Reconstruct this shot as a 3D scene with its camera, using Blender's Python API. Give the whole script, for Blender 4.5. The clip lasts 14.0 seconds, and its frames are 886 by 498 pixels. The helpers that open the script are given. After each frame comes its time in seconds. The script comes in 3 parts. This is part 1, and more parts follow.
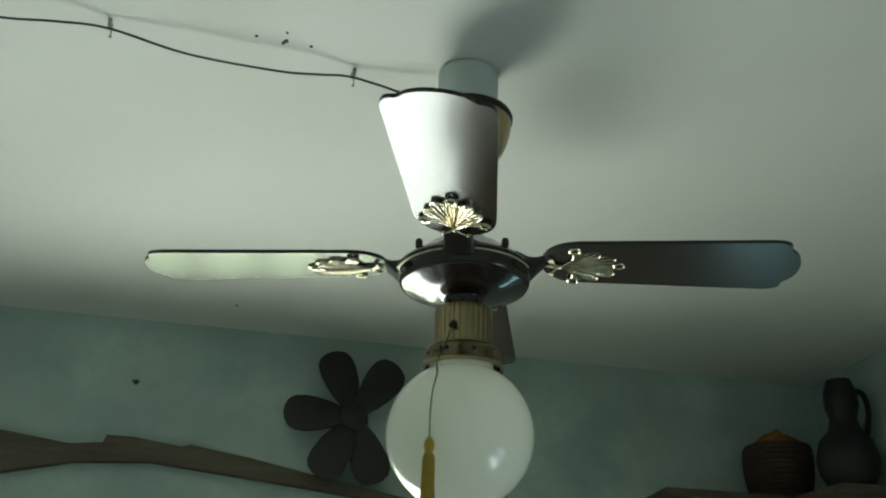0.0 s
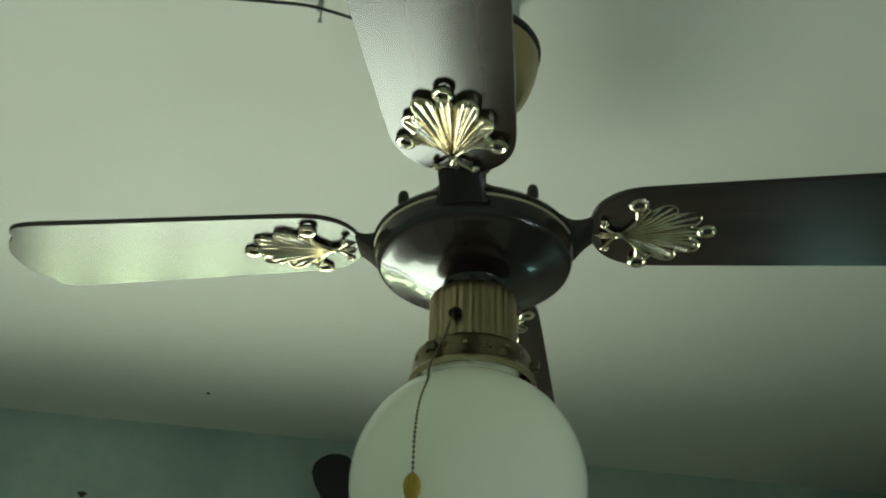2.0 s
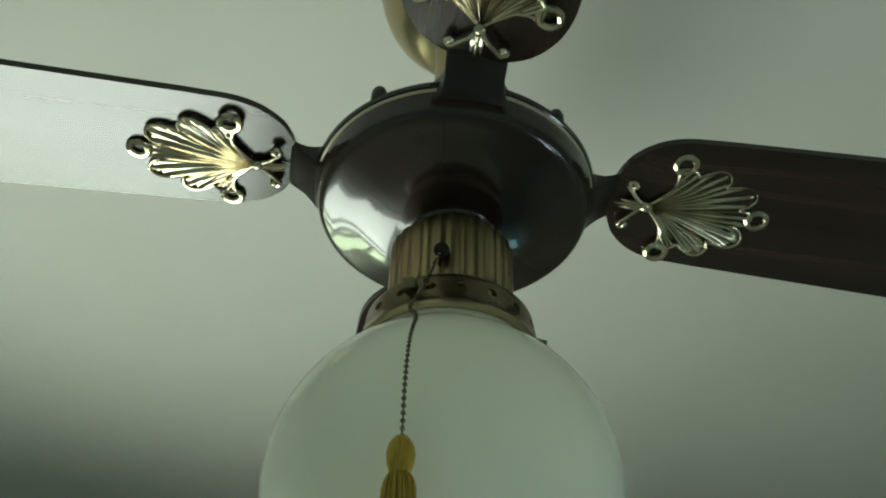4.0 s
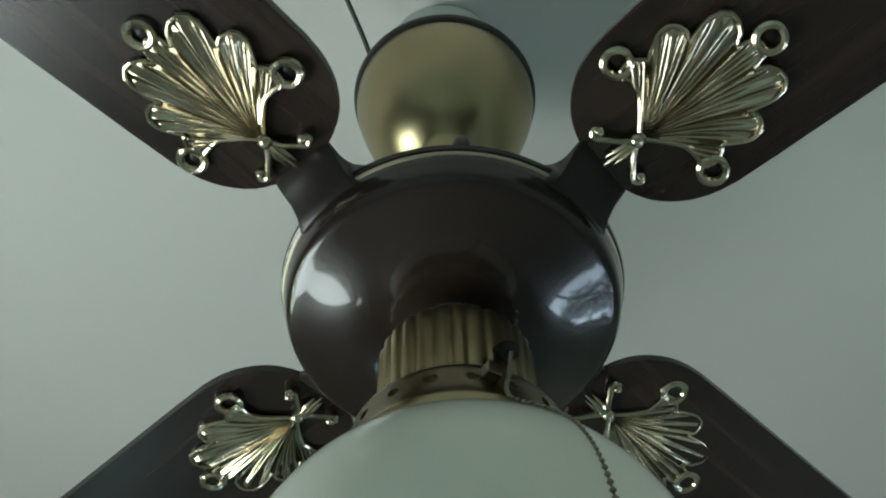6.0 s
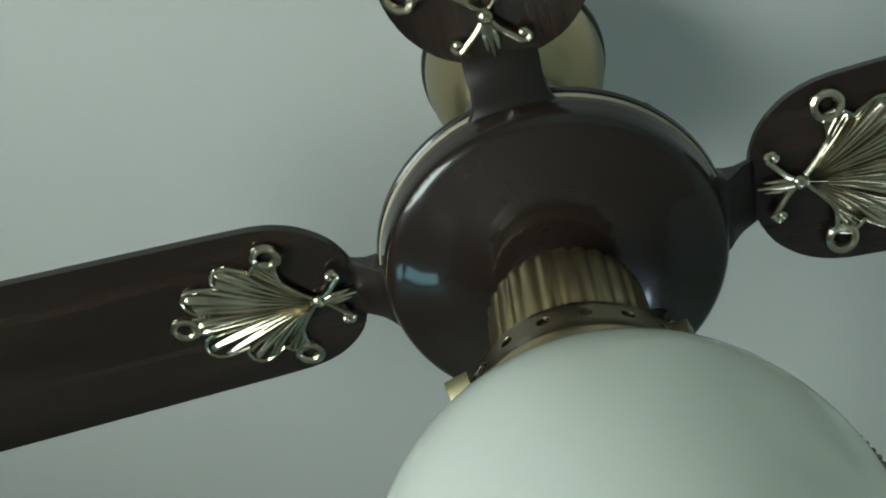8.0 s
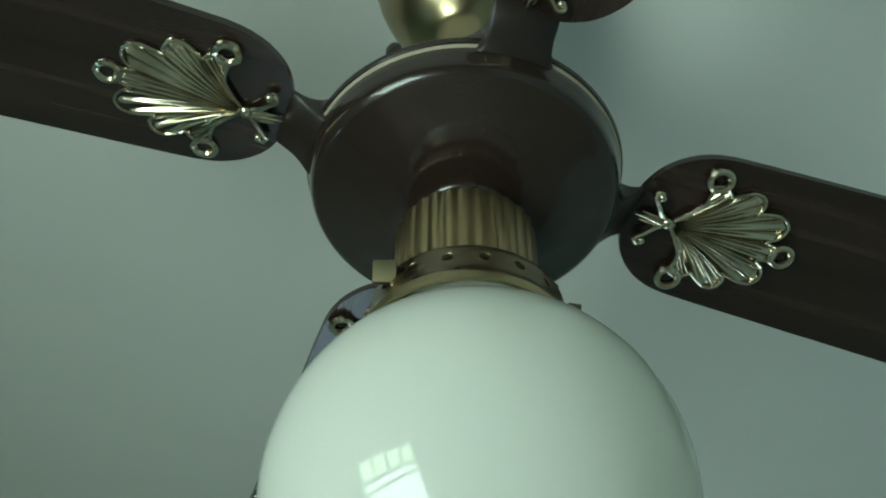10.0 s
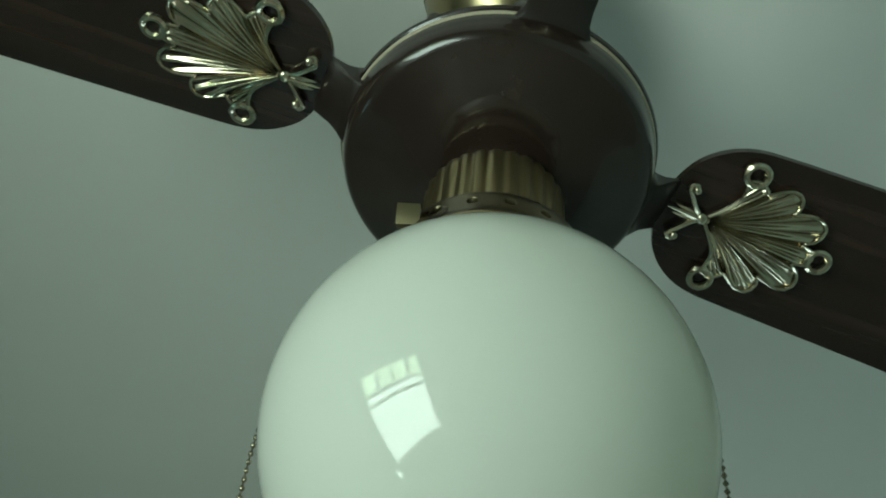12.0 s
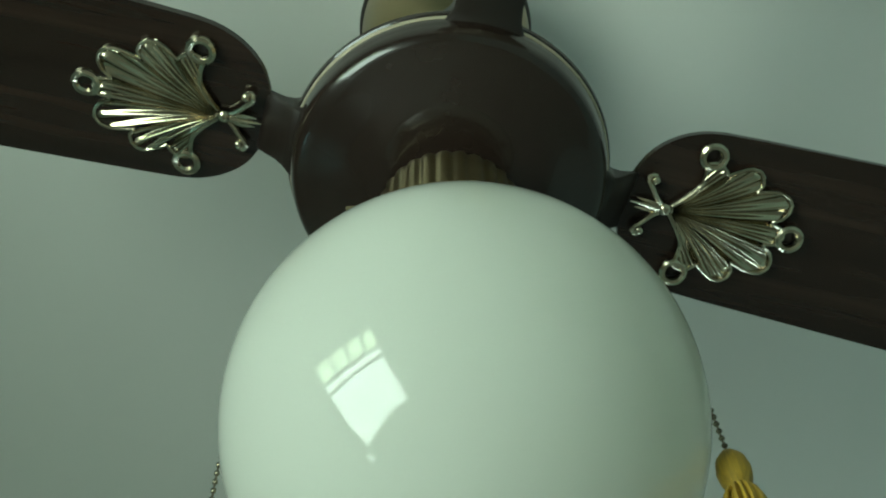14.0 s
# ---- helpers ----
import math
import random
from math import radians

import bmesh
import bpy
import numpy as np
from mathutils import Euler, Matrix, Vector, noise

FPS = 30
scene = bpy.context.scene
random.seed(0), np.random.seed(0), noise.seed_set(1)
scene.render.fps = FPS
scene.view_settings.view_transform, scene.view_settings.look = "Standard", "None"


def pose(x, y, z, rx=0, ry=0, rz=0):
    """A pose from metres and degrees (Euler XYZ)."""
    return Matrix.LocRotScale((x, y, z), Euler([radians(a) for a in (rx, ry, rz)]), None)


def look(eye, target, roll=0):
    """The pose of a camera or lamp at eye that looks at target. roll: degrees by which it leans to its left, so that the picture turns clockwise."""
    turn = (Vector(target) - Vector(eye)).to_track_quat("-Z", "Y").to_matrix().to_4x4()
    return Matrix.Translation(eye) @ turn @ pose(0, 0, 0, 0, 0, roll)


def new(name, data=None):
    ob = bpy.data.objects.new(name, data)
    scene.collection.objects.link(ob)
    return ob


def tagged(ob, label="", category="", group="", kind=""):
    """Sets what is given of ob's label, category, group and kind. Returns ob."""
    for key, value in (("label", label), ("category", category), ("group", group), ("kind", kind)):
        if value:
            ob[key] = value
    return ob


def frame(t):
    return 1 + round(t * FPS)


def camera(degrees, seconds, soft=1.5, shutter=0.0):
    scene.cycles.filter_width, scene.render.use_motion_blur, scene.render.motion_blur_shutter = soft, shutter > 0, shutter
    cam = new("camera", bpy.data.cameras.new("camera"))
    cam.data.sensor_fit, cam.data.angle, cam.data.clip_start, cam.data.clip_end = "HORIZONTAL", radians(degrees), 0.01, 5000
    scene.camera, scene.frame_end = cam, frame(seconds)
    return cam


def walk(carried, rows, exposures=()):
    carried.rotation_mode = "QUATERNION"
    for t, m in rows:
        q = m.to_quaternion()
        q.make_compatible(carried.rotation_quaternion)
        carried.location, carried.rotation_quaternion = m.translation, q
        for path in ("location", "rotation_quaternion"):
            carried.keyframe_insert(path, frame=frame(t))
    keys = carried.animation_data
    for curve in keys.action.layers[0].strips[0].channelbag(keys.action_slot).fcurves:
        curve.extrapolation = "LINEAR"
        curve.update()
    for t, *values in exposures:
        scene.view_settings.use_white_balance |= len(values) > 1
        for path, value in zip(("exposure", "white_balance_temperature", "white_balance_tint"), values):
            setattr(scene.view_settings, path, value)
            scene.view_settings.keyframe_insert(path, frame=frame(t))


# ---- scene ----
# Ceiling fan seen from below in a small room. z = 0 is the floor; the fan's axis is x = y = 0.
cam = camera(44.674, 14.0, soft=2.0)
PATH = [
    (0, 0.1060, -1.620, 1.4105, 114.93, -1.54, 4.31),
    (0.5, 0.0956, -1.4202, 1.4291, 117.301, -0.622, 3.668),
    (1, 0.0984, -1.2863, 1.4438, 117.908, -0.219, 4.064),
    (1.5, 0.1280, -1.1012, 1.4508, 120.40, -1.863, 6.42),
    (2, 0.1024, -0.9799, 1.4595, 123.933, -1.698, 6.811),
    (2.5, 0.0567, -0.8782, 1.4695, 127.131, -1.412, 5.528),
    (3, -0.0095, -0.7596, 1.4839, 130.611, 0.563, -0.232),
    (3.2, -0.0344, -0.7176, 1.4791, 130.918, 0.327, -1.878),
    (5.3, -0.1801, -0.3896, 1.5525, 144.288, -0.121, -27.726),
    (5.5, -0.2243, -0.3409, 1.5531, 146.348, 1.271, -32.745),
    (6, -0.3088, -0.2762, 1.5548, 146.518, 0.941, -46.006),
    (6.5, -0.357, -0.2329, 1.5466, 146.659, 1.683, -51.892),
    (7, -0.3525, -0.1625, 1.5473, 146.651, 1.959, -58.303),
    (7.5, -0.3452, -0.0932, 1.5469, 147.916, 2.801, -64.757),
    (7.7, -0.3604, -0.0607, 1.5526, 147.816, 2.426, -68.547),
    (9.8, -0.4234, 0.184, 1.5107, 139.86, 0.622, -108.756),
    (10, -0.4435, 0.165, 1.5215, 137.949, -0.2, -108.837),
    (10.5, -0.4486, 0.1754, 1.5049, 133.787, -0.724, -110.689),
    (11, -0.4324, 0.1683, 1.4875, 130.708, -1.442, -112.236),
    (11.5, -0.4134, 0.149, 1.4922, 133.427, -1.273, -111.099),
    (12, -0.3752, 0.1257, 1.4686, 143.79, -4.28, -110.031),
    (12.5, -0.3347, 0.0992, 1.4496, 146.794, -2.63, -107.195),
    (13, -0.3357, 0.0895, 1.4513, 149.733, -0.827, -105.453),
    (13.5, -0.3244, 0.0668, 1.4495, 150.594, -0.587, -105.526),
    (14, -0.3145, 0.0881, 1.4489, 149.882, 0.322, -104.287),
]
EXPOSURES = [(0, -0.50, 6560, 10), (1.2, -0.58, 6720, 6), (2.0, -0.67, 7040, 0), (3.2, -0.65, 7000, 0), (5.3, -0.71, 6250, 11), (7.7, -0.60, 6100, 12), (9.8, -0.68, 6000, -2), (12, -0.87, 6220, -6), (14, -0.79, 6330, -8)]
walk(cam, [(t, pose(*p)) for t, *p in PATH], EXPOSURES)

# ---- sky, sun, window light ----
ROOM = pose(0, 0, 0, 0, 0, 16.7)          # the room stands turned against the fan's blades
FAN_Z = 2.14                              # height of the blades
CEIL = 2.51
NORTH, EAST, WEST, SOUTH = 1.44, 1.50, -1.95, -2.30

world = bpy.data.worlds.new("sky")
scene.world = world
world.use_nodes = True
sky = world.node_tree.nodes.new("ShaderNodeTexSky")
sky.sky_type, sky.sun_disc = "NISHITA", False
sky.sun_elevation, sky.sun_rotation = radians(48), radians(-60)
back = world.node_tree.nodes["Background"]
world.node_tree.links.new(sky.outputs[0], back.inputs[0])
back.inputs[1].default_value = 0.12


def lamp(name, kind, m, energy, color, **kw):
    data = bpy.data.lights.new(name, kind)
    data.energy, data.color = energy, color
    ob = new(name, data)
    ob.matrix_world = m
    return data


sun = lamp("sun", "SUN", look((0, 0, 6), (0.55, -0.30, 5.2)), 3.0, (1.0, 0.95, 0.86))
sun.angle = radians(0.5)

# window opening in the north wall: u0, u1, z0, z1 in the room's own axes
WIN = (-0.84, 0.11, 0.50, 1.80)
GARDEN = (-1.50, -0.62, 0.12, 1.33)       # east wall, along v
SLIT = (1.20, 1.47, 0.48, 0.76)           # small opening in the north wall beside the corner

w = lamp("window_daylight", "AREA", ROOM @ look(((WIN[0] + WIN[1]) / 2 + 0.04, NORTH + 0.36, 1.13), (-0.95, 0, 1.60)), 146, (0.88, 1.0, 0.92))
w.shape, w.size, w.size_y, w.spread = "RECTANGLE", 1.25, 1.70, radians(175)
w = lamp("garden_daylight", "AREA", ROOM @ look((EAST + 0.30, (GARDEN[0] + GARDEN[1]) / 2, 0.72), (-0.5, -1.1, 1.55)), 44, (0.70, 0.89, 1.0))
w.shape, w.size, w.size_y, w.spread = "RECTANGLE", 0.95, 1.2, radians(110)
w = lamp("slit_daylight", "AREA", ROOM @ look(((SLIT[0] + SLIT[1]) / 2, NORTH + 0.03, (SLIT[2] + SLIT[3]) / 2), ((SLIT[0] + SLIT[1]) / 2, 0, (SLIT[2] + SLIT[3]) / 2)), 1.6, (0.45, 0.95, 1.0))
w.shape, w.size, w.size_y = "RECTANGLE", SLIT[1] - SLIT[0], SLIT[3] - SLIT[2]

# ---- materials ----


def material(name, color, rough=0.5, metal=0.0, var=0.15, scale=6.0, fine=60.0, bump=0.0, coat=0.0, stain=None, stain_at=0.55, aniso=None, spec=0.5, gloss_var=0.0, coat_rough=0.06):
    """Colour with variation at two scales, optional stains, bump and clear coat."""
    m = bpy.data.materials.new(name)
    m.use_nodes = True
    nt = m.node_tree
    b = nt.nodes["Principled BSDF"]
    N, L = nt.nodes.new, nt.links.new
    tc = N("ShaderNodeTexCoord")
    src = tc.outputs["Object"]
    if aniso:
        mp = N("ShaderNodeMapping")
        mp.inputs["Scale"].default_value = aniso
        L(src, mp.inputs[0])
        src = mp.outputs[0]

    def cloud(s, detail=4):
        n = N("ShaderNodeTexNoise")
        n.inputs["Scale"].default_value, n.inputs["Detail"].default_value = s, detail
        L(src, n.inputs["Vector"])
        return n.outputs["Fac"]

    def ramp(fac, lo, hi, a, z):
        r = N("ShaderNodeMapRange")
        r.inputs[1].default_value, r.inputs[2].default_value, r.inputs[3].default_value, r.inputs[4].default_value = lo, hi, a, z
        L(fac, r.inputs[0])
        return r.outputs[0]

    def mix(fac, a, z):
        x = N("ShaderNodeMix")
        x.data_type = "RGBA"
        L(fac, x.inputs[0])
        for i, c in ((6, a), (7, z)):
            if isinstance(c, tuple):
                x.inputs[i].default_value = (*c, 1)
            else:
                L(c, x.inputs[i])
        return x.outputs[2]

    big, small = cloud(scale), cloud(fine, 6)
    dark = tuple(c * (1 - var) for c in color)
    lite = tuple(min(1, c * (1 + var)) for c in color)
    col = mix(ramp(big, 0.3, 0.7, 0, 1), dark, lite)
    col = mix(ramp(small, 0.35, 0.75, 0, min(0.6, var * 2)), col, dark)
    if stain:
        col = mix(ramp(cloud(scale * 0.7 + 1.3, 7), stain_at, stain_at + 0.18, 0, 0.8), col, stain)
    L(col, b.inputs["Base Color"])
    b.inputs["Metallic"].default_value = metal
    if gloss_var:
        L(ramp(big, 0.3, 0.7, max(0.02, rough - gloss_var), rough + gloss_var), b.inputs["Roughness"])
    else:
        b.inputs["Roughness"].default_value = rough
    b.inputs["Coat Weight"].default_value = coat
    b.inputs["Coat Roughness"].default_value = coat_rough
    b.inputs["Specular IOR Level"].default_value = spec
    if bump:
        bn = N("ShaderNodeBump")
        bn.inputs["Strength"].default_value, bn.inputs["Distance"].default_value = bump, 0.002
        L(small, bn.inputs["Height"])
        L(bn.outputs[0], b.inputs["Normal"])
    return m


CEILING = material("ceiling_paint", (0.68, 0.665, 0.615), 0.85, var=0.05, scale=1.5, fine=25, bump=0.15)
WALL = material("wall_paint", (0.41, 0.49, 0.45), 0.8, var=0.20, scale=2.5, fine=30, bump=0.3, stain=(0.27, 0.36, 0.34), stain_at=0.50)
FLOOR = material("floor_cement", (0.33, 0.32, 0.28), 0.5, var=0.15, scale=3, fine=40)
GRIME = material("dark_grime", (0.05, 0.045, 0.04), 0.9, var=0.3)
BLADE = material("blade_wood", (0.027, 0.0155, 0.0110), 0.25, stain=(0.010, 0.006, 0.0045), stain_at=0.48, var=0.6, scale=2.0, fine=16, aniso=(0.8, 14, 14), spec=0.5, gloss_var=0.02)
ENAMEL = material("brown_enamel", (0.020, 0.0125, 0.0095), 0.24, var=0.15, scale=9, coat=0.5, gloss_var=0.03, coat_rough=0.05, spec=0.3)
IRON = material("dark_iron", (0.015, 0.0095, 0.0072), 0.40, var=0.2, coat=0.05, spec=0.35)
GOLD = material("gilt_metal", (0.52, 0.46, 0.345), 0.20, 1.0, var=0.18, scale=40, fine=220, gloss_var=0.06)
BRASS = material("brushed_brass", (0.38, 0.31, 0.18), 0.31, 1.0, var=0.05, scale=10, fine=50, gloss_var=0.03)
BRASS_AGED = material("aged_brass", (0.36, 0.285, 0.16), 0.32, 1.0, var=0.08, scale=10, fine=50, gloss_var=0.03)
BRASS_DULL = material("tarnished_brass", (0.18, 0.145, 0.09), 0.32, 1.0, var=0.25, scale=30, fine=160, gloss_var=0.08)
STRIPE = material("gilt_trim", (0.46, 0.40, 0.29), 0.45, 0.4, var=0.1)


def opal():
    """Milk glass: scatters light through its shell, with a polished skin."""
    m = bpy.data.materials.new("opal_glass")
    m.use_nodes = True
    nt = m.node_tree
    N, L = nt.nodes.new, nt.links.new
    out = nt.nodes["Material Output"]
    nt.nodes.remove(nt.nodes["Principled BSDF"])
    tc, cl, rp = N("ShaderNodeTexCoord"), N("ShaderNodeTexNoise"), N("ShaderNodeMix")
    cl.inputs["Scale"].default_value = 9
    L(tc.outputs["Object"], cl.inputs["Vector"])
    rp.data_type = "RGBA"
    rp.inputs[6].default_value, rp.inputs[7].default_value = (0.962, 0.975, 0.868, 1), (0.975, 0.985, 0.895, 1)
    L(cl.outputs["Fac"], rp.inputs[0])
    d, t, g = N("ShaderNodeBsdfDiffuse"), N("ShaderNodeBsdfTranslucent"), N("ShaderNodeBsdfGlossy")
    for n in (d, t):
        L(rp.outputs[2], n.inputs["Color"])
    g.inputs["Roughness"].default_value = 0.03
    a, b, f = N("ShaderNodeMixShader"), N("ShaderNodeMixShader"), N("ShaderNodeFresnel")
    a.inputs[0].default_value = 0.50
    f.inputs["IOR"].default_value = 1.48
    L(d.outputs[0], a.inputs[1])
    L(t.outputs[0], a.inputs[2])
    L(f.outputs[0], b.inputs[0])
    L(a.outputs[0], b.inputs[1])
    L(g.outputs[0], b.inputs[2])
    L(b.outputs[0], out.inputs[0])
    return m


OPAL = opal()


def tinted_glass(name, tint):
    """Thin coloured window glass that lets the view through."""
    m = bpy.data.materials.new(name)
    m.use_nodes = True
    nt = m.node_tree
    N, L = nt.nodes.new, nt.links.new
    nt.nodes.remove(nt.nodes["Principled BSDF"])
    t, g, mx, f = N("ShaderNodeBsdfTransparent"), N("ShaderNodeBsdfGlossy"), N("ShaderNodeMixShader"), N("ShaderNodeFresnel")
    t.inputs["Color"].default_value = (*tint, 1)
    g.inputs["Roughness"].default_value = 0.02
    L(f.outputs[0], mx.inputs[0])
    L(t.outputs[0], mx.inputs[1])
    L(g.outputs[0], mx.inputs[2])
    L(mx.outputs[0], nt.nodes["Material Output"].inputs[0])
    return m


GREEN_GLASS = tinted_glass("green_pane_glass", (0.92, 0.98, 0.82))
CABLE = material("black_cable", (0.012, 0.012, 0.012), 0.5)
CLIP = material("grey_clip", (0.30, 0.30, 0.28), 0.5)
SILK = material("gold_thread", (0.40, 0.25, 0.025), 0.6, var=0.3, scale=60, fine=300, aniso=(12, 12, 1))
BEAD = material("bead_chain_metal", (0.24, 0.205, 0.15), 0.25, 1.0, var=0.1)
TIMBER = material("old_timber", (0.10, 0.075, 0.05), 0.7, var=0.35, scale=5, fine=50, aniso=(1, 8, 8), bump=0.4)
PADDLE = material("dark_paddle", (0.014, 0.011, 0.011), 0.6, var=0.25)
PLASTER = material("block_paint", (0.52, 0.56, 0.54), 0.7, var=0.08)

# ---- building helpers ----


def mesh_of(bm, name, mat, smooth=True):
    me = bpy.data.meshes.new(name)
    bmesh.ops.recalc_face_normals(bm, faces=bm.faces[:])
    bm.to_mesh(me)
    bm.free()
    me.materials.append(mat)
    if smooth:
        me.shade_smooth()
        me.set_sharp_from_angle(angle=radians(40))
    return me


def part(name, bm, mat, parent, label="", m=None, smooth=True):
    ob = new(name, mesh_of(bm, name, mat, smooth))
    ob.parent = parent
    if m is not None:
        ob.matrix_basis = m
    return tagged(ob, label) if label else ob


def thing(name, m, label, category, group="", kind=""):
    ob = new(name)
    ob.empty_display_size = 0.02
    ob.matrix_basis = m
    return tagged(ob, label, category, group, kind)


def solo(name, bm, mat, m, label, category, kind="", smooth=True):
    ob = new(name, mesh_of(bm, name, mat, smooth))
    ob.matrix_basis = m
    return tagged(ob, label, category, kind=kind)


def lathe(profile, seg=64, bm=None, m=None, flutes=0, depth=0.0, z_from=-9, z_to=9):
    """Turn (r, z) pairs round the z axis; flutes carve the wall between z_from and z_to."""
    bm = bm or bmesh.new()
    m = m or Matrix()
    rings = []
    for r, z in profile:
        if r < 1e-6:
            rings.append([bm.verts.new(m @ Vector((0, 0, z)))])
            continue
        ring = []
        for i in range(seg):
            a = 2 * math.pi * i / seg
            k = r
            if flutes and z_from <= z <= z_to:
                k -= depth * (0.5 + 0.5 * math.cos(flutes * a)) ** 2
            ring.append(bm.verts.new(m @ Vector((k * math.cos(a), k * math.sin(a), z))))
        rings.append(ring)
    for a, b in zip(rings, rings[1:]):
        for i in range(seg):
            j = (i + 1) % seg
            if len(a) == 1 and len(b) > 1:
                bm.faces.new((a[0], b[i], b[j]))
            elif len(b) == 1 and len(a) > 1:
                bm.faces.new((a[i], a[j], b[0]))
            elif len(a) > 1:
                bm.faces.new((a[i], a[j], b[j], b[i]))
    return bm


def slab(outline, z0, z1, bm=None, m=None, bevel=0.0):
    """A plate with the given outline (x, y) between two heights, edges bevelled."""
    bm = bm or bmesh.new()
    m = m or Matrix()
    lo = [bm.verts.new(m @ Vector((x, y, z0))) for x, y in outline]
    hi = [bm.verts.new(m @ Vector((x, y, z1))) for x, y in outline]
    n = len(outline)
    faces = [bm.faces.new(lo[::-1]), bm.faces.new(hi)]
    for i in range(n):
        faces.append(bm.faces.new((lo[i], lo[(i + 1) % n], hi[(i + 1) % n], hi[i])))
    if bevel:
        edges = [e for f in faces[:2] for e in f.edges]
        bmesh.ops.bevel(bm, geom=edges, offset=bevel, segments=2, affect="EDGES", profile=0.6)
    return bm


def block(x0, x1, y0, y1, z0, z1, bevel=0.0, bm=None, m=None):
    return slab([(x0, y0), (x1, y0), (x1, y1), (x0, y1)], z0, z1, bm, m, bevel)


def tube(points, radius, seg=8, bm=None, taper=None, closed=False):
    """A round bar along points; taper gives a radius factor for each."""
    bm = bm or bmesh.new()
    pts = [Vector(p) for p in points]
    n, rings = len(pts), []
    side = None
    for i, p in enumerate(pts):
        d = pts[(i + 1) % n] - pts[i - 1] if closed else pts[min(i + 1, n - 1)] - pts[max(i - 1, 0)]
        d.normalize()
        if side is None:
            side = d.orthogonal()
        side = (side - d * side.dot(d)).normalized()
        up = d.cross(side)
        k = radius * (taper[i] if taper else 1)
        rings.append([bm.verts.new(p + k * (math.cos(a) * side + math.sin(a) * up)) for a in (2 * math.pi * j / seg for j in range(seg))])
    for i in range(n if closed else n - 1):
        a, b = rings[i], rings[(i + 1) % n]
        for j in range(seg):
            bm.faces.new((a[j], a[(j + 1) % seg], b[(j + 1) % seg], b[j]))
    if not closed:
        bm.faces.new(rings[0][::-1])
        bm.faces.new(rings[-1])
    return bm


def ball(center, r, bm=None, squash=1.0, seg=12):
    prof = [(r * math.sin(math.pi * i / 8), -r * squash * math.cos(math.pi * i / 8)) for i in range(9)]
    return lathe([(0, prof[0][1])] + prof[1:-1] + [(0, prof[-1][1])], seg, bm, Matrix.Translation(center))


def smooth_path(points, steps=8):
    """Catmull-Rom through points."""
    p = [Vector(q) for q in points]
    p = [2 * p[0] - p[1]] + p + [2 * p[-1] - p[-2]]
    out = []
    for i in range(1, len(p) - 2):
        for k in range(steps):
            t = k / steps
            a, b, c, d = p[i - 1], p[i], p[i + 1], p[i + 2]
            out.append(0.5 * (2 * b + (c - a) * t + (2 * a - 5 * b + 4 * c - d) * t * t + (3 * b - a - 3 * c + d) * t ** 3))
    return out + [p[-2]]


def wall(name, u0, u1, z0, z1, holes, thick, m, label, mat):
    """An upright wall from u0 to u1 along x, its room side at y = 0, with openings right through it."""
    us = sorted({u0, u1, *(h[i] for h in holes for i in (0, 1))})
    zs = sorted({z0, z1, *(h[i] for h in holes for i in (2, 3))})

    def solid(i, j):
        if not (0 <= i < len(us) - 1 and 0 <= j < len(zs) - 1):
            return False
        u, z = (us[i] + us[i + 1]) / 2, (zs[j] + zs[j + 1]) / 2
        return not any(h[0] < u < h[1] and h[2] < z < h[3] for h in holes)

    bm = bmesh.new()

    def quad(*ps):
        bm.faces.new([bm.verts.new(p) for p in ps])

    for i in range(len(us) - 1):
        for j in range(len(zs) - 1):
            if not solid(i, j):
                continue
            a, b, c, d = us[i], us[i + 1], zs[j], zs[j + 1]
            for y in (0, thick):
                quad((a, y, c), (b, y, c), (b, y, d), (a, y, d))
            if not solid(i - 1, j):
                quad((a, 0, c), (a, thick, c), (a, thick, d), (a, 0, d))
            if not solid(i + 1, j):
                quad((b, 0, c), (b, thick, c), (b, thick, d), (b, 0, d))
            if not solid(i, j - 1):
                quad((a, 0, c), (b, 0, c), (b, thick, c), (a, thick, c))
            if not solid(i, j + 1):
                quad((a, 0, d), (b, 0, d), (b, thick, d), (a, thick, d))
    bmesh.ops.remove_doubles(bm, verts=bm.verts[:], dist=1e-5)
    return solo(name, bm, mat, m, label, "wall", "structure", smooth=False)


# ---- room ----
T = 0.16
solo("floor", block(WEST - T, EAST + T, SOUTH - T, NORTH + T, -0.1, 0), FLOOR, ROOM, "grey cement floor below the fan", "floor", "structure", False)
solo("ceiling", block(WEST - T, EAST + T, SOUTH - T, NORTH + T, CEIL, CEIL + 0.12), CEILING, ROOM, "off-white painted flat ceiling over the fan", "ceiling", "structure", False)
wall("wall_north", WEST, EAST, 0, CEIL, [WIN, SLIT], T, ROOM @ pose(0, NORTH, 0), "pale blue-green painted wall with damp stains", WALL)
wall("wall_east", SOUTH, NORTH, 0, CEIL, [GARDEN], T, ROOM @ pose(EAST, 0, 0) @ pose(0, 0, 0, 0, 0, 90) @ Matrix.Scale(-1, 4, (0, 1, 0)), "pale blue-green painted side wall", WALL)
wall("wall_west", SOUTH, NORTH, 0, CEIL, [], T, ROOM @ pose(WEST, 0, 0, 0, 0, 90), "pale blue-green painted side wall", WALL)
wall("wall_south", WEST, EAST, 0, CEIL, [], T, ROOM @ pose(0, SOUTH - T, 0), "pale blue-green painted back wall", WALL)
solo("ground", block(-60, 60, -60, 60, -0.3, -0.12), FLOOR, Matrix(), "bare grey ground outside the room", "ground", "structure", False)

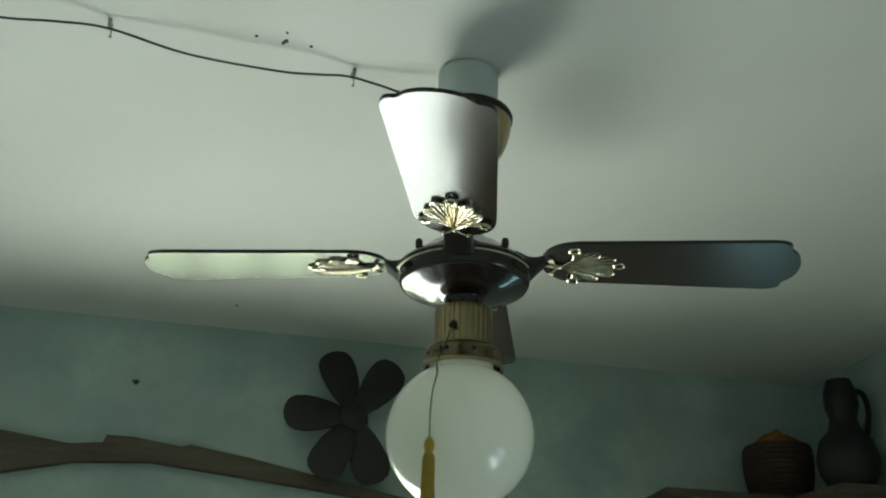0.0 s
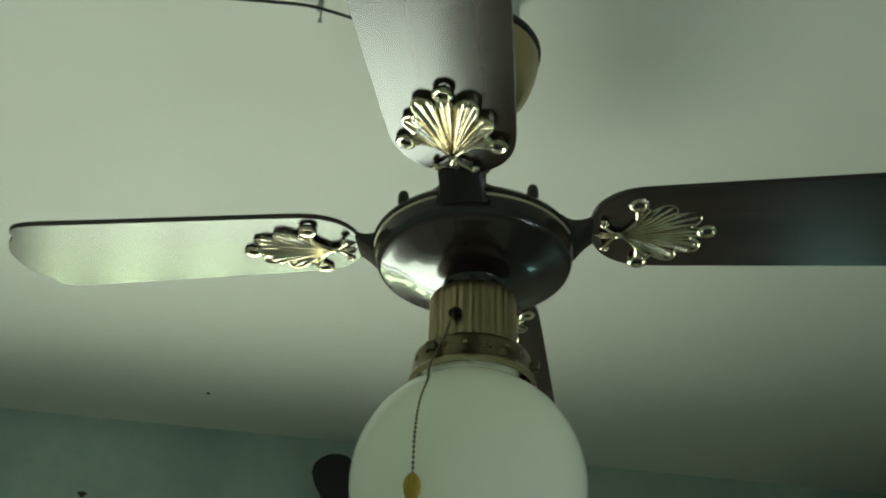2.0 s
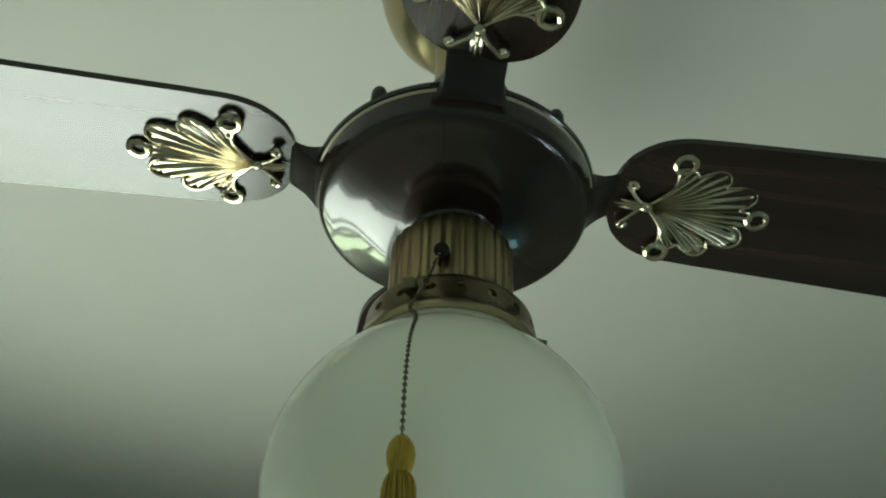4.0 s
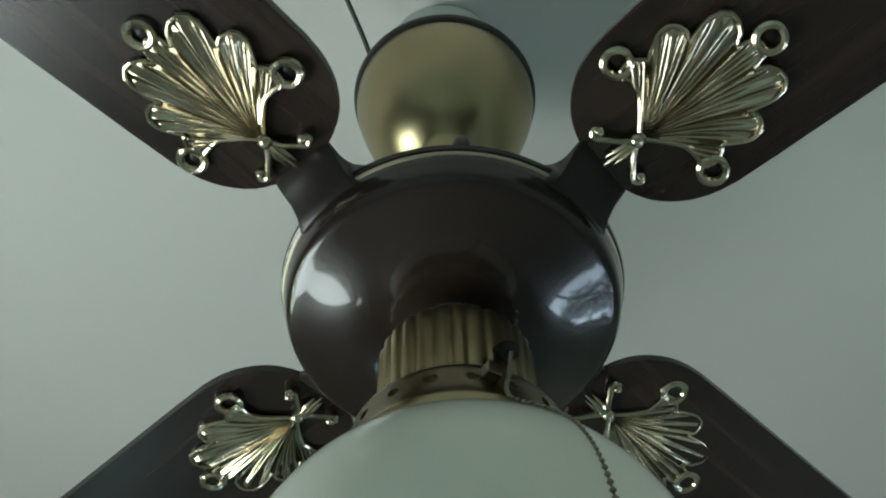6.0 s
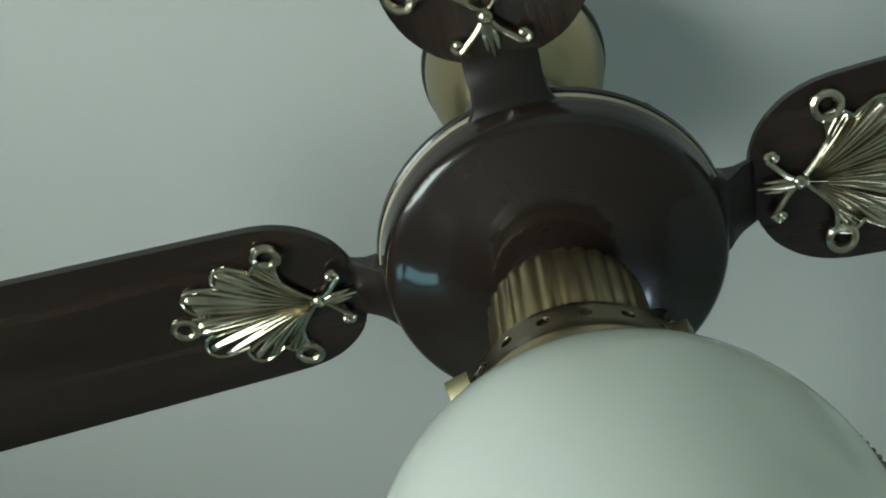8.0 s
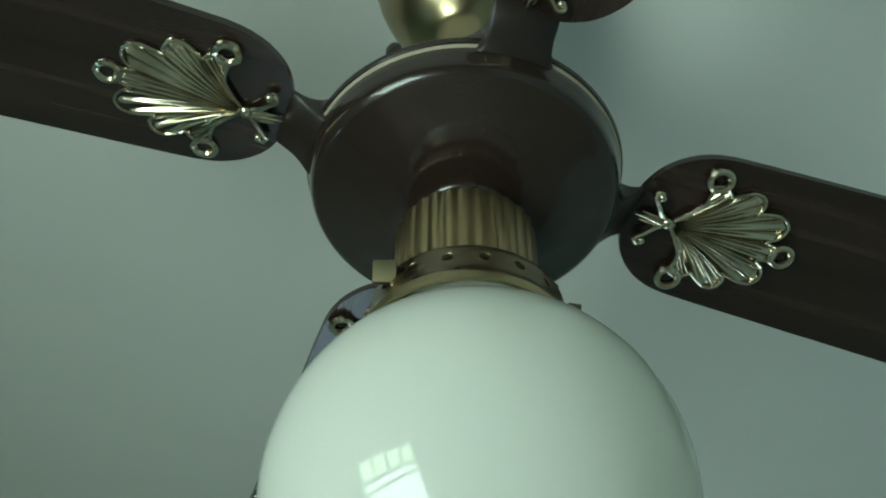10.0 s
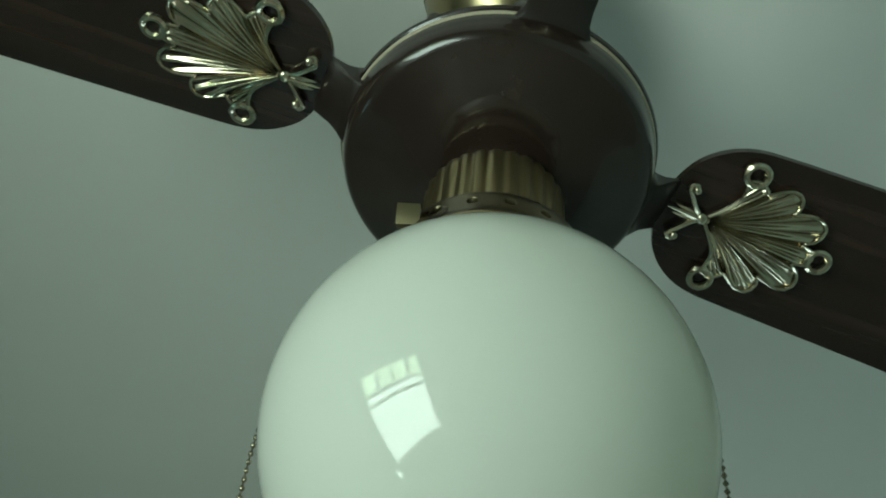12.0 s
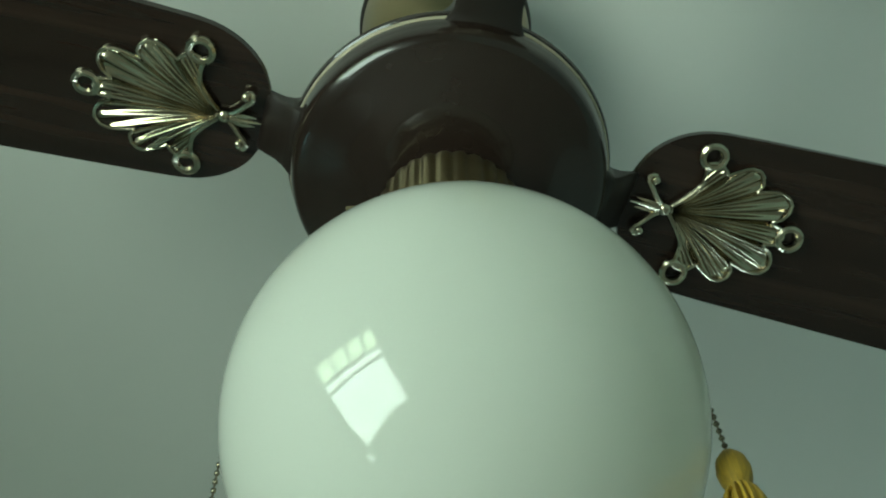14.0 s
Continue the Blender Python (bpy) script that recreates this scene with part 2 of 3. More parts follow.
# ---- the fan ----
FAN = pose(0, 0, FAN_Z)
fan = thing("ceiling_fan", FAN, "four-bladed dark brown ceiling fan with gilt brackets", "ceiling fan")

part("canopy", lathe([(0.0200, 0.100), (0.0200, 0.170), (0.0230, 0.1745), (0.0340, 0.1790), (0.0440, 0.1865), (0.0535, 0.1975), (0.0620, 0.2115), (0.0690, 0.2280), (0.0738, 0.2450), (0.0762, 0.2590), (0.0764, 0.270)], 96), BRASS, fan, "brushed brass bell canopy")
part("canopy_rim", lathe([(0.0762, 0.268), (0.0790, 0.271), (0.0797, 0.277), (0.0775, 0.282), (0.050, 0.283)]), IRON, fan, "dark rim of the canopy")
part("motor", lathe([(0, 0.045), (0.034, 0.045), (0.042, 0.036), (0.066, 0.022), (0.088, 0.004), (0.096, -0.002), (0.1035, -0.007), (0.1090, -0.0115), (0.1118, -0.0160), (0.1110, -0.0190), (0.1094, -0.0200), (0.1088, -0.0238), (0.1090, -0.0250),
                     (0.1080, -0.0290), (0.1074, -0.0335), (0.1065, -0.0378), (0.1051, -0.0412), (0.1030, -0.0435), (0.1000, -0.0450), (0.0950, -0.0468), (0.0900, -0.0487), (0.0850, -0.0508), (0.0800, -0.0529), (0.0750, -0.0550), (0.0700, -0.0570), (0.0650, -0.0587), (0.0600, -0.0602), (0.0550, -0.0613), (0.0500, -0.0622), (0.0440, -0.0631), (0.0380, -0.0638), (0.0335, -0.0646), (0.0310, -0.0660), (0.0298, -0.0688), (0.0295, -0.0862), (0, -0.0862)], 96), ENAMEL, fan, "glossy dark brown motor bowl")
part("trim_ring", lathe([(0.1091, -0.0204), (0.1101, -0.0209), (0.1098, -0.0230), (0.1082, -0.0236)], 96), STRIPE, fan, "cream gilt line round the motor")
part("downrod", lathe([(0.013, 0.05), (0.013, 0.14)], 24), IRON, fan)
for a in (47, 133, 227, 313):
    part("bolt", lathe([(0, 0.010), (0.0045, 0.009), (0.006, 0.005), (0.006, -0.004), (0.004, -0.008)], 12), IRON, fan, m=pose(0.1005 * math.cos(radians(a)), 0.1005 * math.sin(radians(a)), 0.0))

HALF = [(0.1275, 0.0), (0.1280, 0.012), (0.1305, 0.024), (0.1365, 0.037), (0.1450, 0.0465), (0.1560, 0.0545), (0.1700, 0.0602), (0.1880, 0.0630), (0.300, 0.0673), (0.470, 0.0740), (0.490, 0.0746), (0.503, 0.0735), (0.5120, 0.0685), (0.5160, 0.0610), (0.5155, 0.0540), (0.5148, 0.0505), (0.5170, 0.0482), (0.5230, 0.0445), (0.5295, 0.0350), (0.5345, 0.0220), (0.5365, 0.0100), (0.5370, 0.0)]
OUTLINE = HALF + [(x, -y) for x, y in HALF[-2:0:-1]]


def bracket():
    """Cast arm from the motor's side to the blade: a flat bar that flares and deepens towards the motor."""
    rows = [(0.085, 0.046, 0.000, -0.018), (0.097, 0.0350, -0.001, -0.0250), (0.1030, 0.0285, -0.002, -0.0270), (0.1085, 0.0240, -0.0015, -0.0262), (0.113, 0.0222, -0.001, -0.0215), (0.119, 0.0218, -0.001, -0.0150), (0.125, 0.0225, 0.000, -0.0095),
            (0.131, 0.0225, 0.003, -0.0050), (0.134, 0.0225, 0.006, 0.0008), (0.150, 0.0222, 0.0065, 0.0008), (0.200, 0.0120, 0.0065, 0.0008)]
    bm = bmesh.new()
    rings = []
    for r, wd, zt, zb in rows:
        e = min(0.0025, (zt - zb) * 0.3)
        ring = [(-wd, zb + e), (-wd + e, zb), (wd - e, zb), (wd, zb + e), (wd, zt - e), (wd - e, zt), (-wd + e, zt), (-wd, zt - e)]
        rings.append([bm.verts.new((r, y - 0.0020, z)) for y, z in ring])
    for p, q in zip(rings, rings[1:]):
        for j in range(8):
            bm.faces.new((p[j], p[(j + 1) % 8], q[(j + 1) % 8], q[j]))
    bm.faces.new(rings[0])
    bm.faces.new(rings[-1][::-1])
    return bm


def ornament():
    """Gilt palmette: five ribbed lobes, three screw rings, a knot and two scroll feet; lies in z < 0."""
    bm = bmesh.new()
    base = 0.160
    rim = [(0, 0.088), (4.2, 0.086), (5.4, 0.079), (6.4, 0.075), (7.4, 0.078), (9.0, 0.0835), (12.5, 0.0880), (16.5, 0.0895), (20.5, 0.0870), (23.5, 0.0800), (25.0, 0.0700), (25.9, 0.0635), (27.0, 0.0655), (29.5, 0.0695), (34, 0.0710), (38.5, 0.0700), (42.5, 0.0650), (44.6, 0.0560), (46.2, 0.0480), (48.5, 0.0490), (55, 0.0490), (61, 0.0475), (66, 0.0440), (69, 0.0400)]
    core = [(0, 0.003), (44, 0.003), (47, 0.012), (51, 0.022), (56, 0.030), (62, 0.036), (69, 0.0395)]
    lobes = [(0, 6.4), (16.2, 9.8), (36, 10.1), (57.5, 11.4)]
    na, nr = 276, 18
    grid = []
    for i in range(na + 1):
        a = -69 + 138 * i / na
        q = abs(a)
        out = float(np.interp(q, *zip(*rim)))
        inn = float(np.interp(q, *zip(*core)))
        c, wide = min(lobes, key=lambda l: abs(q - l[0]) / l[1])
        k = min(1, abs(q - c) / wide)
        rib = (0.5 + 0.5 * math.cos(2 * math.pi * k / 0.78)) ** 1.3
        line = []
        for j in range(nr + 1):
            s = j / nr
            rho = inn + (out - inn) * s
            bend = radians(a) * (0.72 + 0.28 * (rho / out) ** 0.7) if q < 47 else radians(a)
            lip = math.exp(-((s - 0.93) / 0.06) ** 2)
            h = 0.0020 + 0.0041 * rib * (0.35 + 0.65 * s * (1 - s ** 6)) + 0.0008 * lip + 0.0022 * (1 - s) - 0.0030 * max(0, k - 0.80) / 0.2 * s
            if j == nr:
                h = 0.0012
            line.append(bm.verts.new((base + rho * math.cos(bend), rho * math.sin(bend), -h)))
        line.append(bm.verts.new((line[-1].co.x, line[-1].co.y, 0.0045)))
        grid.append(line)
    for a, b in zip(grid, grid[1:]):
        for j in range(nr + 1):
            bm.faces.new((a[j], b[j], b[j + 1], a[j + 1]))
    edge = []                                                      # raised round lip along the lobes
    for i in range(0, na + 1, 2):
        a, b = grid[i][nr].co, grid[i][nr - 1].co
        edge.append((a.x * 0.8 + b.x * 0.2, a.y * 0.8 + b.y * 0.2, -0.0034))
    tube(edge, 0.0015, 8, bm)
    for s in (1, -1):                                              # curved stalks to the side rings
        tube(smooth_path([(0.162, 0.003 * s, -0.003), (0.170, 0.012 * s, -0.0035), (0.1765, 0.0215 * s, -0.0035), (0.1775, 0.030 * s, -0.0035), (0.1765, 0.037 * s, -0.0035)], 5), 0.0020, 8, bm)
    ball((0.1575, 0, -0.004), 0.0052, bm, 0.8)
    tube([(0.163, 0, -0.003), (0.150, 0, -0.0045), (0.132, 0, -0.003)], 0.003, 8, bm, taper=[1, 0.9, 0.2])
    return bm


def scroll(s):
    """One curled foot of the palmette with its ball and a leaf."""
    bm = tube(smooth_path([(0.157, 0.001 * s, -0.003), (0.150, 0.006 * s, -0.0045), (0.144, 0.013 * s, -0.005), (0.1395, 0.0185 * s, -0.005), (0.142, 0.0225 * s, -0.0045), (0.1455, 0.0205 * s, -0.0042)], 5), 0.0021, 8)
    ball((0.1445, 0.0195 * s, -0.0048), 0.0036, bm)
    tube(smooth_path([(0.156, 0.001 * s, -0.003), (0.146, 0.003 * s, -0.004), (0.136, 0.0035 * s, -0.003)], 4), 0.0018, 6, bm, taper=[1.2, 1.3, 1.3, 1.2, 1.1, 0.9, 0.7, 0.5, 0.2])
    return bm


PITCH = -7.8
scroll_meshes = [mesh_of(scroll(k), "scroll_foot", GOLD) for k in (1, -1)]
orn_mesh = mesh_of(ornament(), "ornament", GOLD)
OUTLINE = [(a[0] * k + b[0] * (1 - k), a[1] * k + b[1] * (1 - k)) for a, b in zip(OUTLINE, OUTLINE[1:] + OUTLINE[:1]) for k in (0.78, 0.22)]
blade_mesh = mesh_of(slab(OUTLINE, 0.0, 0.006, bevel=0.0014), "blade", BLADE, False)
arm_mesh = mesh_of(bracket(), "bracket_arm", IRON)
eyelet_mesh = mesh_of(tube([(0.0078 * math.cos(t), 0.0078 * math.sin(t), -0.0030) for t in (2 * math.pi * k / 28 for k in range(28))], 0.0030, 8, closed=True), "eyelet", GOLD)
screw_mesh = mesh_of(lathe([(0, -0.0018), (0.0025, -0.0016), (0.0046, -0.0006), (0.0054, 0.0010), (0.0054, 0.0045)], 16), "screw", IRON)

# angle, blade height, droop, pitch, yaw, side offset; ornament angle and droop
for angle, z, k, pitch, yaw, side, orn_yaw, orn_k in ((-90, -0.0071, -0.0200, -0.122, -0.05, -0.0038, 0.0, -0.0356), (180, -0.0024, 0.0, -0.105, -0.45, 0.0011, -0.06, 0.0164), (0, -0.0011, -0.0300, -0.091, -0.8, -0.0050, 0.6, 0.0), (90, -0.0016, -0.0059, -0.104, -0.33, -0.0003, 0.29, 0.0196)):
    at = pose(0, 0, z, 0, 0, angle + yaw) @ pose(0, 0, 0, math.degrees(pitch), math.degrees(-k), 0) @ pose(0, side, 0)
    orn = pose(0, 0, -0.0055, 0, 0, angle + orn_yaw) @ pose(0, 0, 0, PITCH, math.degrees(-orn_k), 0) @ pose(0, -0.0046, 0)
    rel = at.inverted() @ orn
    blade = new("blade", blade_mesh)
    blade.parent, blade.matrix_basis = fan, at
    tagged(blade, "dark stained wooden fan blade with scalloped tip")
    o = new("ornament", orn_mesh)
    o.parent, o.matrix_basis = blade, rel
    tagged(o, "gilt palmette ornament")
    for me in scroll_meshes:
        o = new("scroll_foot", me)
        o.parent, o.matrix_basis = blade, rel
    for x, y in ((0.252, 0.0), (0.179, 0.045), (0.179, -0.045)):
        for nm, me in (("eyelet", eyelet_mesh), ("screw", screw_mesh)):
            o = new(nm, me)
            o.parent, o.matrix_basis = blade, rel @ pose(x, y, 0)
    o = new("bracket_arm", arm_mesh)
    o.parent, o.matrix_basis = fan, pose(0, 0, z + 0.002, 0, 0, angle + yaw)
    tagged(o, "dark cast bracket arm")

part("switch_housing", lathe([(0.0, -0.0845), (0.0430, -0.0845), (0.0452, -0.0850)] + [(0.0462, -0.0870 - 0.0078 * i) for i in range(9)] + [(0.040, -0.156)], 280, flutes=28, depth=0.0014, z_from=-0.152, z_to=-0.0849), BRASS_AGED, fan, "fluted brass switch housing")


def pierced_collar():
    """Shade holder: a turned shell whose side band has eighteen round holes right through it."""
    bm = lathe([(0.0440, -0.1500), (0.0475, -0.1503), (0.0482, -0.1518), (0.0530, -0.1522), (0.0575, -0.1540), (0.0600, -0.1572), (0.0606, -0.1610)], 72)
    lathe([(0.0623, -0.1740), (0.0632, -0.1800), (0.0640, -0.1812)], 72, bm)

    def at(a, z, deep=0.0):
        r = float(np.interp(z, (-0.1740, -0.1610), (0.0623, 0.0606))) - deep
        return bm.verts.new((r * math.cos(a), r * math.sin(a), z))

    for i in range(18):
        c, half = 2 * math.pi * (i + 0.5) / 18, math.pi / 18
        square = [(-1, -1), (-0.5, -1), (0, -1), (0.5, -1), (1, -1), (1, -0.5), (1, 0), (1, 0.5), (1, 1), (0.5, 1), (0, 1), (-0.5, 1), (-1, 1), (-1, 0.5), (-1, 0), (-1, -0.5)]
        loops = [[at(c + half * p, -0.1675 + 0.0065 * q) for p, q in square]]
        for r, deep in ((0.0038, 0.0), (0.0034, 0.0004), (0.0034, 0.0018)):
            loops.append([at(c + r * p / math.hypot(p, q) / 0.0614, -0.1675 + r * q / math.hypot(p, q), deep) for p, q in square])
        for a, b in zip(loops, loops[1:]):
            for k in range(16):
                bm.faces.new((a[k], a[(k + 1) % 16], b[(k + 1) % 16], b[k]))
    bmesh.ops.remove_doubles(bm, verts=bm.verts[:], dist=1e-5)
    return bm


part("collar", pierced_collar(), BRASS_DULL, fan, "pierced dull brass shade holder")
part("collar_rim", lathe([(0.0634, -0.1808), (0.0648, -0.1822), (0.0655, -0.1850), (0.0642, -0.1885), (0.0615, -0.1880), (0.0605, -0.180)], 96), BRASS, fan, "polished brass rim of the shade holder")
# globe with its neck inside the holder
G, GR = -0.2921, 0.1139
part("globe", lathe([(0.050, G + 0.122), (0.051, G + 0.106)] + [(GR * math.sin(radians(a)), G + GR * math.cos(radians(a))) for a in range(28, 180, 4)] + [(0, G - GR)], 96), OPAL, fan, "round opal white glass globe", m=pose(-0.0016, -0.0040, 0))
for a, turn, tilt, metal, h in ((113, 48, 34, BRASS, 0.0068), (238, 15, 10, BRASS_DULL, 0.0042), (356, 0, 10, BRASS_DULL, 0.0042)):
    knob = part("thumb_screw", block(-0.0040, 0.0040, -h, h, -h, h, 0.0012), metal, fan, "square brass thumb screw", m=pose(0, 0, -0.1635 if h > 0.005 else -0.1680, 0, 0, a) @ pose(0.0650, 0, 0.001, 0, tilt, turn))
    part("screw_stem", tube([(-0.012, 0, -0.001), (-0.004, 0, 0)], 0.0028), metal, knob)
part("chain_spout", tube(smooth_path([(-0.011, -0.040, -0.122), (-0.013, -0.048, -0.125), (-0.014, -0.053, -0.130)], 4), 0.0055, 12), IRON, fan, "dark spout of the pull chain")

def chain(points, strand_tilt, label):
    """Bead pull chain with a turned knob and a tassel; points are in the fan's axes."""
    ob = thing("pull_chain", FAN, label, "pull chain", "pull chains")
    path = smooth_path(points, 24)
    beads = bmesh.new()
    last, gap = path[0], 0.0
    for p, q in zip(path, path[1:]):
        d = (q - p).length
        gap += d
        if gap >= 0.0036:
            ball(q, 0.00155, beads, seg=6)
            gap = 0.0
    tagged(part("bead_string", beads, BEAD, ob, "small metal beads"), kind="stuff")
    part("cord", tube(path[::6] + [path[-1]], 0.0006, 5), BEAD, ob)
    end = path[-1]
    part("knob", lathe([(0.0012, 0.0), (0.0040, -0.0015), (0.0068, -0.006), (0.0078, -0.0115), (0.0072, -0.017), (0.0056, -0.0215), (0.0050, -0.0235), (0.0060, -0.025), (0, -0.025)], 20), SILK, ob, "mustard yellow knob", m=Matrix.Translation(end))
    rng = random.Random(len(points))
    bm = bmesh.new()
    for i in range(90):
        a, k = rng.uniform(0, 2 * math.pi), math.sqrt(rng.random())
        x, y = math.cos(a) * k, math.sin(a) * k
        n = 0.088 + rng.uniform(-0.006, 0.004)
        sx, sy = strand_tilt
        pts = [(0.0045 * x, 0.0045 * y, -0.0225), (0.0085 * x, 0.0085 * y, -0.032), (0.0085 * x + sx * 0.4 + rng.uniform(-0.001, 0.001), 0.0085 * y + sy * 0.4, -0.060), (0.0098 * x + sx + rng.uniform(-0.002, 0.002), 0.0098 * y + sy + rng.uniform(-0.002, 0.002), -0.024 - n)]
        tube([end + q for q in smooth_path(pts, 3)], 0.00095, 5, bm)
    tagged(part("tassel", bm, SILK, ob, "mustard yellow thread tassel"), kind="stuff")
    return ob


chain([(-0.014, -0.053, -0.130), (-0.023, -0.057, -0.160), (-0.034, -0.064, -0.192), (-0.032, -0.088, -0.220), (-0.036, -0.104, -0.250), (-0.038, -0.1125, -0.285), (-0.038, -0.1145, -0.324)], (0.0, -0.002), "bead pull chain with yellow tassel against the globe")
chain([(0.014, 0.050, -0.130), (0.020, 0.062, -0.165), (0.026, 0.068, -0.192), (0.035, 0.086, -0.220), (0.044, 0.100, -0.250), (0.052, 0.104, -0.285), (0.060, 0.103, -0.324)], (0.0, 0.004), "bead pull chain with yellow tassel behind the globe")

# ---- ceiling mount and cable ----
solo("mounting_block", lathe([(0.050, CEIL - 0.002), (0.0535, CEIL - 0.003), (0.0535, FAN_Z + 0.279), (0.045, FAN_Z + 0.277)], 48), PLASTER, Matrix(), "grey-painted round ceiling block above the canopy", "ceiling mount")
WIRE_Z = 2.502
wire = smooth_path([(-1.30, -0.40, WIRE_Z - 0.012), (-0.95, -0.30, WIRE_Z - 0.014), (-0.77, -0.24, WIRE_Z - 0.020), (-0.672, -0.222, WIRE_Z - 0.020), (-0.595, -0.185, WIRE_Z - 0.009), (-0.474, -0.128, WIRE_Z - 0.024), (-0.330, -0.072, WIRE_Z - 0.024), (-0.262, -0.050, WIRE_Z - 0.018), (-0.205, -0.024, WIRE_Z - 0.008), (-0.114, 0.012, WIRE_Z - 0.022), (-0.070, 0.030, WIRE_Z - 0.030), (-0.050, 0.038, WIRE_Z - 0.045)], 6)
solo("ceiling_cable", tube(wire, 0.0022, 8), CABLE, Matrix(), "thin black cable clipped along the ceiling", "cable")
for x, y in ((-0.595, -0.181), (-0.205, -0.020)):
    clip = thing("cable_clip", pose(x, y, CEIL, 0, 0, 25), "small grey cable clip nailed to the ceiling", "cable clip", "cable clips")
    part("saddle", tube(smooth_path([(0, -0.008, 0), (0, -0.006, -0.009), (0, 0, -0.014), (0, 0.006, -0.009), (0, 0.008, 0)], 4), 0.0032, 8), CLIP, clip)
    part("nail", lathe([(0, -0.026), (0.003, -0.025), (0.003, -0.022), (0.0012, -0.022), (0.0012, 0)], 10), CLIP, clip, m=pose(0.004, 0.006, 0, 15))
for x, y, r in ((-0.308, -0.115, 0.006), (-0.356, -0.132, 0.0035), (-0.301, -0.139, 0.003), (-0.267, -0.097, 0.004), (-0.315, -0.108, 0.004), (-0.700, 1.095, 0.005)):
    rng = random.Random(int(x * 1000))
    pts = [(r * rng.uniform(0.6, 1.2) * math.cos(t), r * rng.uniform(0.5, 1.1) * math.sin(t)) for t in (2 * math.pi * k / 9 for k in range(9))]
    solo("paint_chip", slab(pts, -0.0015, 0.0), GRIME, pose(x, y, CEIL), "small dark chipped hole in the ceiling paint", "paint chip", smooth=False)

# ---- north wall: window, pelmet, wall fan ----
win = thing("window_1", ROOM @ pose(0, NORTH, 0), "daylit window with old timber frame and bars", "window", kind="structure")
u0, u1, z0, z1 = WIN
for nm, b in (("frame_side", (u0 - 0.05, u0 + 0.02, -0.025, 0.06, z0 - 0.05, z1 + 0.06)), ("frame_side", (u1 - 0.02, u1 + 0.05, -0.025, 0.06, z0 - 0.05, z1 + 0.06)),
              ("frame_head", (u0 + 0.021, u1 - 0.021, -0.024, 0.06, z1 - 0.02, z1 + 0.062)), ("window_sill", (u0 + 0.021, u1 - 0.021, -0.05, 0.10, z0 - 0.05, z0 + 0.012)),
              ("transom", (u0 + 0.021, u1 - 0.021, 0.01, 0.05, z1 - 0.40, z1 - 0.36)), ("transom", (u0 + 0.021, u1 - 0.021, 0.01, 0.05, z1 - 0.285, z1 - 0.235))):
    part(nm, block(*b, 0.004), TIMBER, win)
for k in range(1, 5):
    u = u0 + (u1 - u0) * k / 5
    part("mullion", block(u - 0.024, u + 0.024, 0.015, 0.045, z1 - 0.234, z1 - 0.021, 0.002), TIMBER, win)

for k in range(5):
    a, b = u0 + (u1 - u0) * k / 5 + 0.025, u0 + (u1 - u0) * (k + 1) / 5 - 0.025
    pane = part("pane", block(max(a, u0 + 0.021), min(b, u1 - 0.021), 0.028, 0.031, z1 - 0.234, z1 - 0.021), GREEN_GLASS, win, "thin green-tinted pane", smooth=False)
    pane.visible_shadow = False
# Added dark jar shapes; their outline notches the window's reflection in the globe.
for k, (u, h, r) in enumerate(((u0 + 0.10, 0.11, 0.060), (u0 + 0.24, 0.14, 0.062), (u0 + 0.38, 0.16, 0.062), (u0 + 0.52, 0.09, 0.055))):
    jar = thing("standin_jar", ROOM @ pose(u, NORTH + 0.03, z0 + 0.012), "made-up dark jar on the sill that notches the window's reflection", "jar", "jars on the sill")
    part("body", lathe([(0, 0), (r * 0.8, 0), (r, h * 0.2), (r, h * 0.7), (r * 0.6, h * 0.85)], 20), PADDLE, jar)
    part("lid", lathe([(r * 0.62, h * 0.84), (r * 0.66, h * 0.86), (r * 0.66, h), (0, h)], 20), TIMBER, jar, "wooden lid")

PELMET_TOP = [(-1.15, 0.045), (-0.935, 0.012), (-0.753, -0.014), (-0.664, -0.004), (-0.661, 0.020), (-0.591, 0.020), (-0.458, 0.001), (-0.434, 0.011), (-0.273, -0.013), (-0.102, -0.045), (0.054, -0.072), (0.21, -0.098)]
PELMET_LOW = [(0.21, -0.107), (0.05, -0.100), (-0.099, -0.083), (-0.268, -0.067), (-0.538, -0.039), (-0.738, -0.057), (-0.914, -0.099), (-1.15, -0.125)]
pel = slab([(x, z) for x, z in PELMET_TOP + PELMET_LOW], -0.004, 0.028, bevel=0.003)
solo("window_pelmet", pel, TIMBER, ROOM @ pose(0, NORTH - 0.004, FAN_Z, 90), "rough carved timber pelmet over the window", "pelmet")

wheel = thing("wall_fan", ROOM @ pose(0.006, NORTH, FAN_Z + 0.121, 90), "dark five-paddled fan hung on the wall", "wall fan")
part("mount", lathe([(0, 0.0), (0.045, 0.0), (0.045, 0.02), (0.03, 0.05), (0.0, 0.05)], 24), PADDLE, wheel)
part("hub", lathe([(0.0, 0.05), (0.036, 0.05), (0.040, 0.058), (0.036, 0.070), (0.020, 0.078), (0, 0.08)], 24), PADDLE, wheel)
PAD = [(0.030, 0.024), (0.060, 0.037), (0.100, 0.049), (0.140, 0.055), (0.170, 0.052), (0.188, 0.040), (0.198, 0.020), (0.201, 0.0)]
pad_mesh = mesh_of(slab(PAD + [(x, -y) for x, y in PAD[-2::-1]], 0.0, 0.006, bevel=0.0015), "paddle", PADDLE)
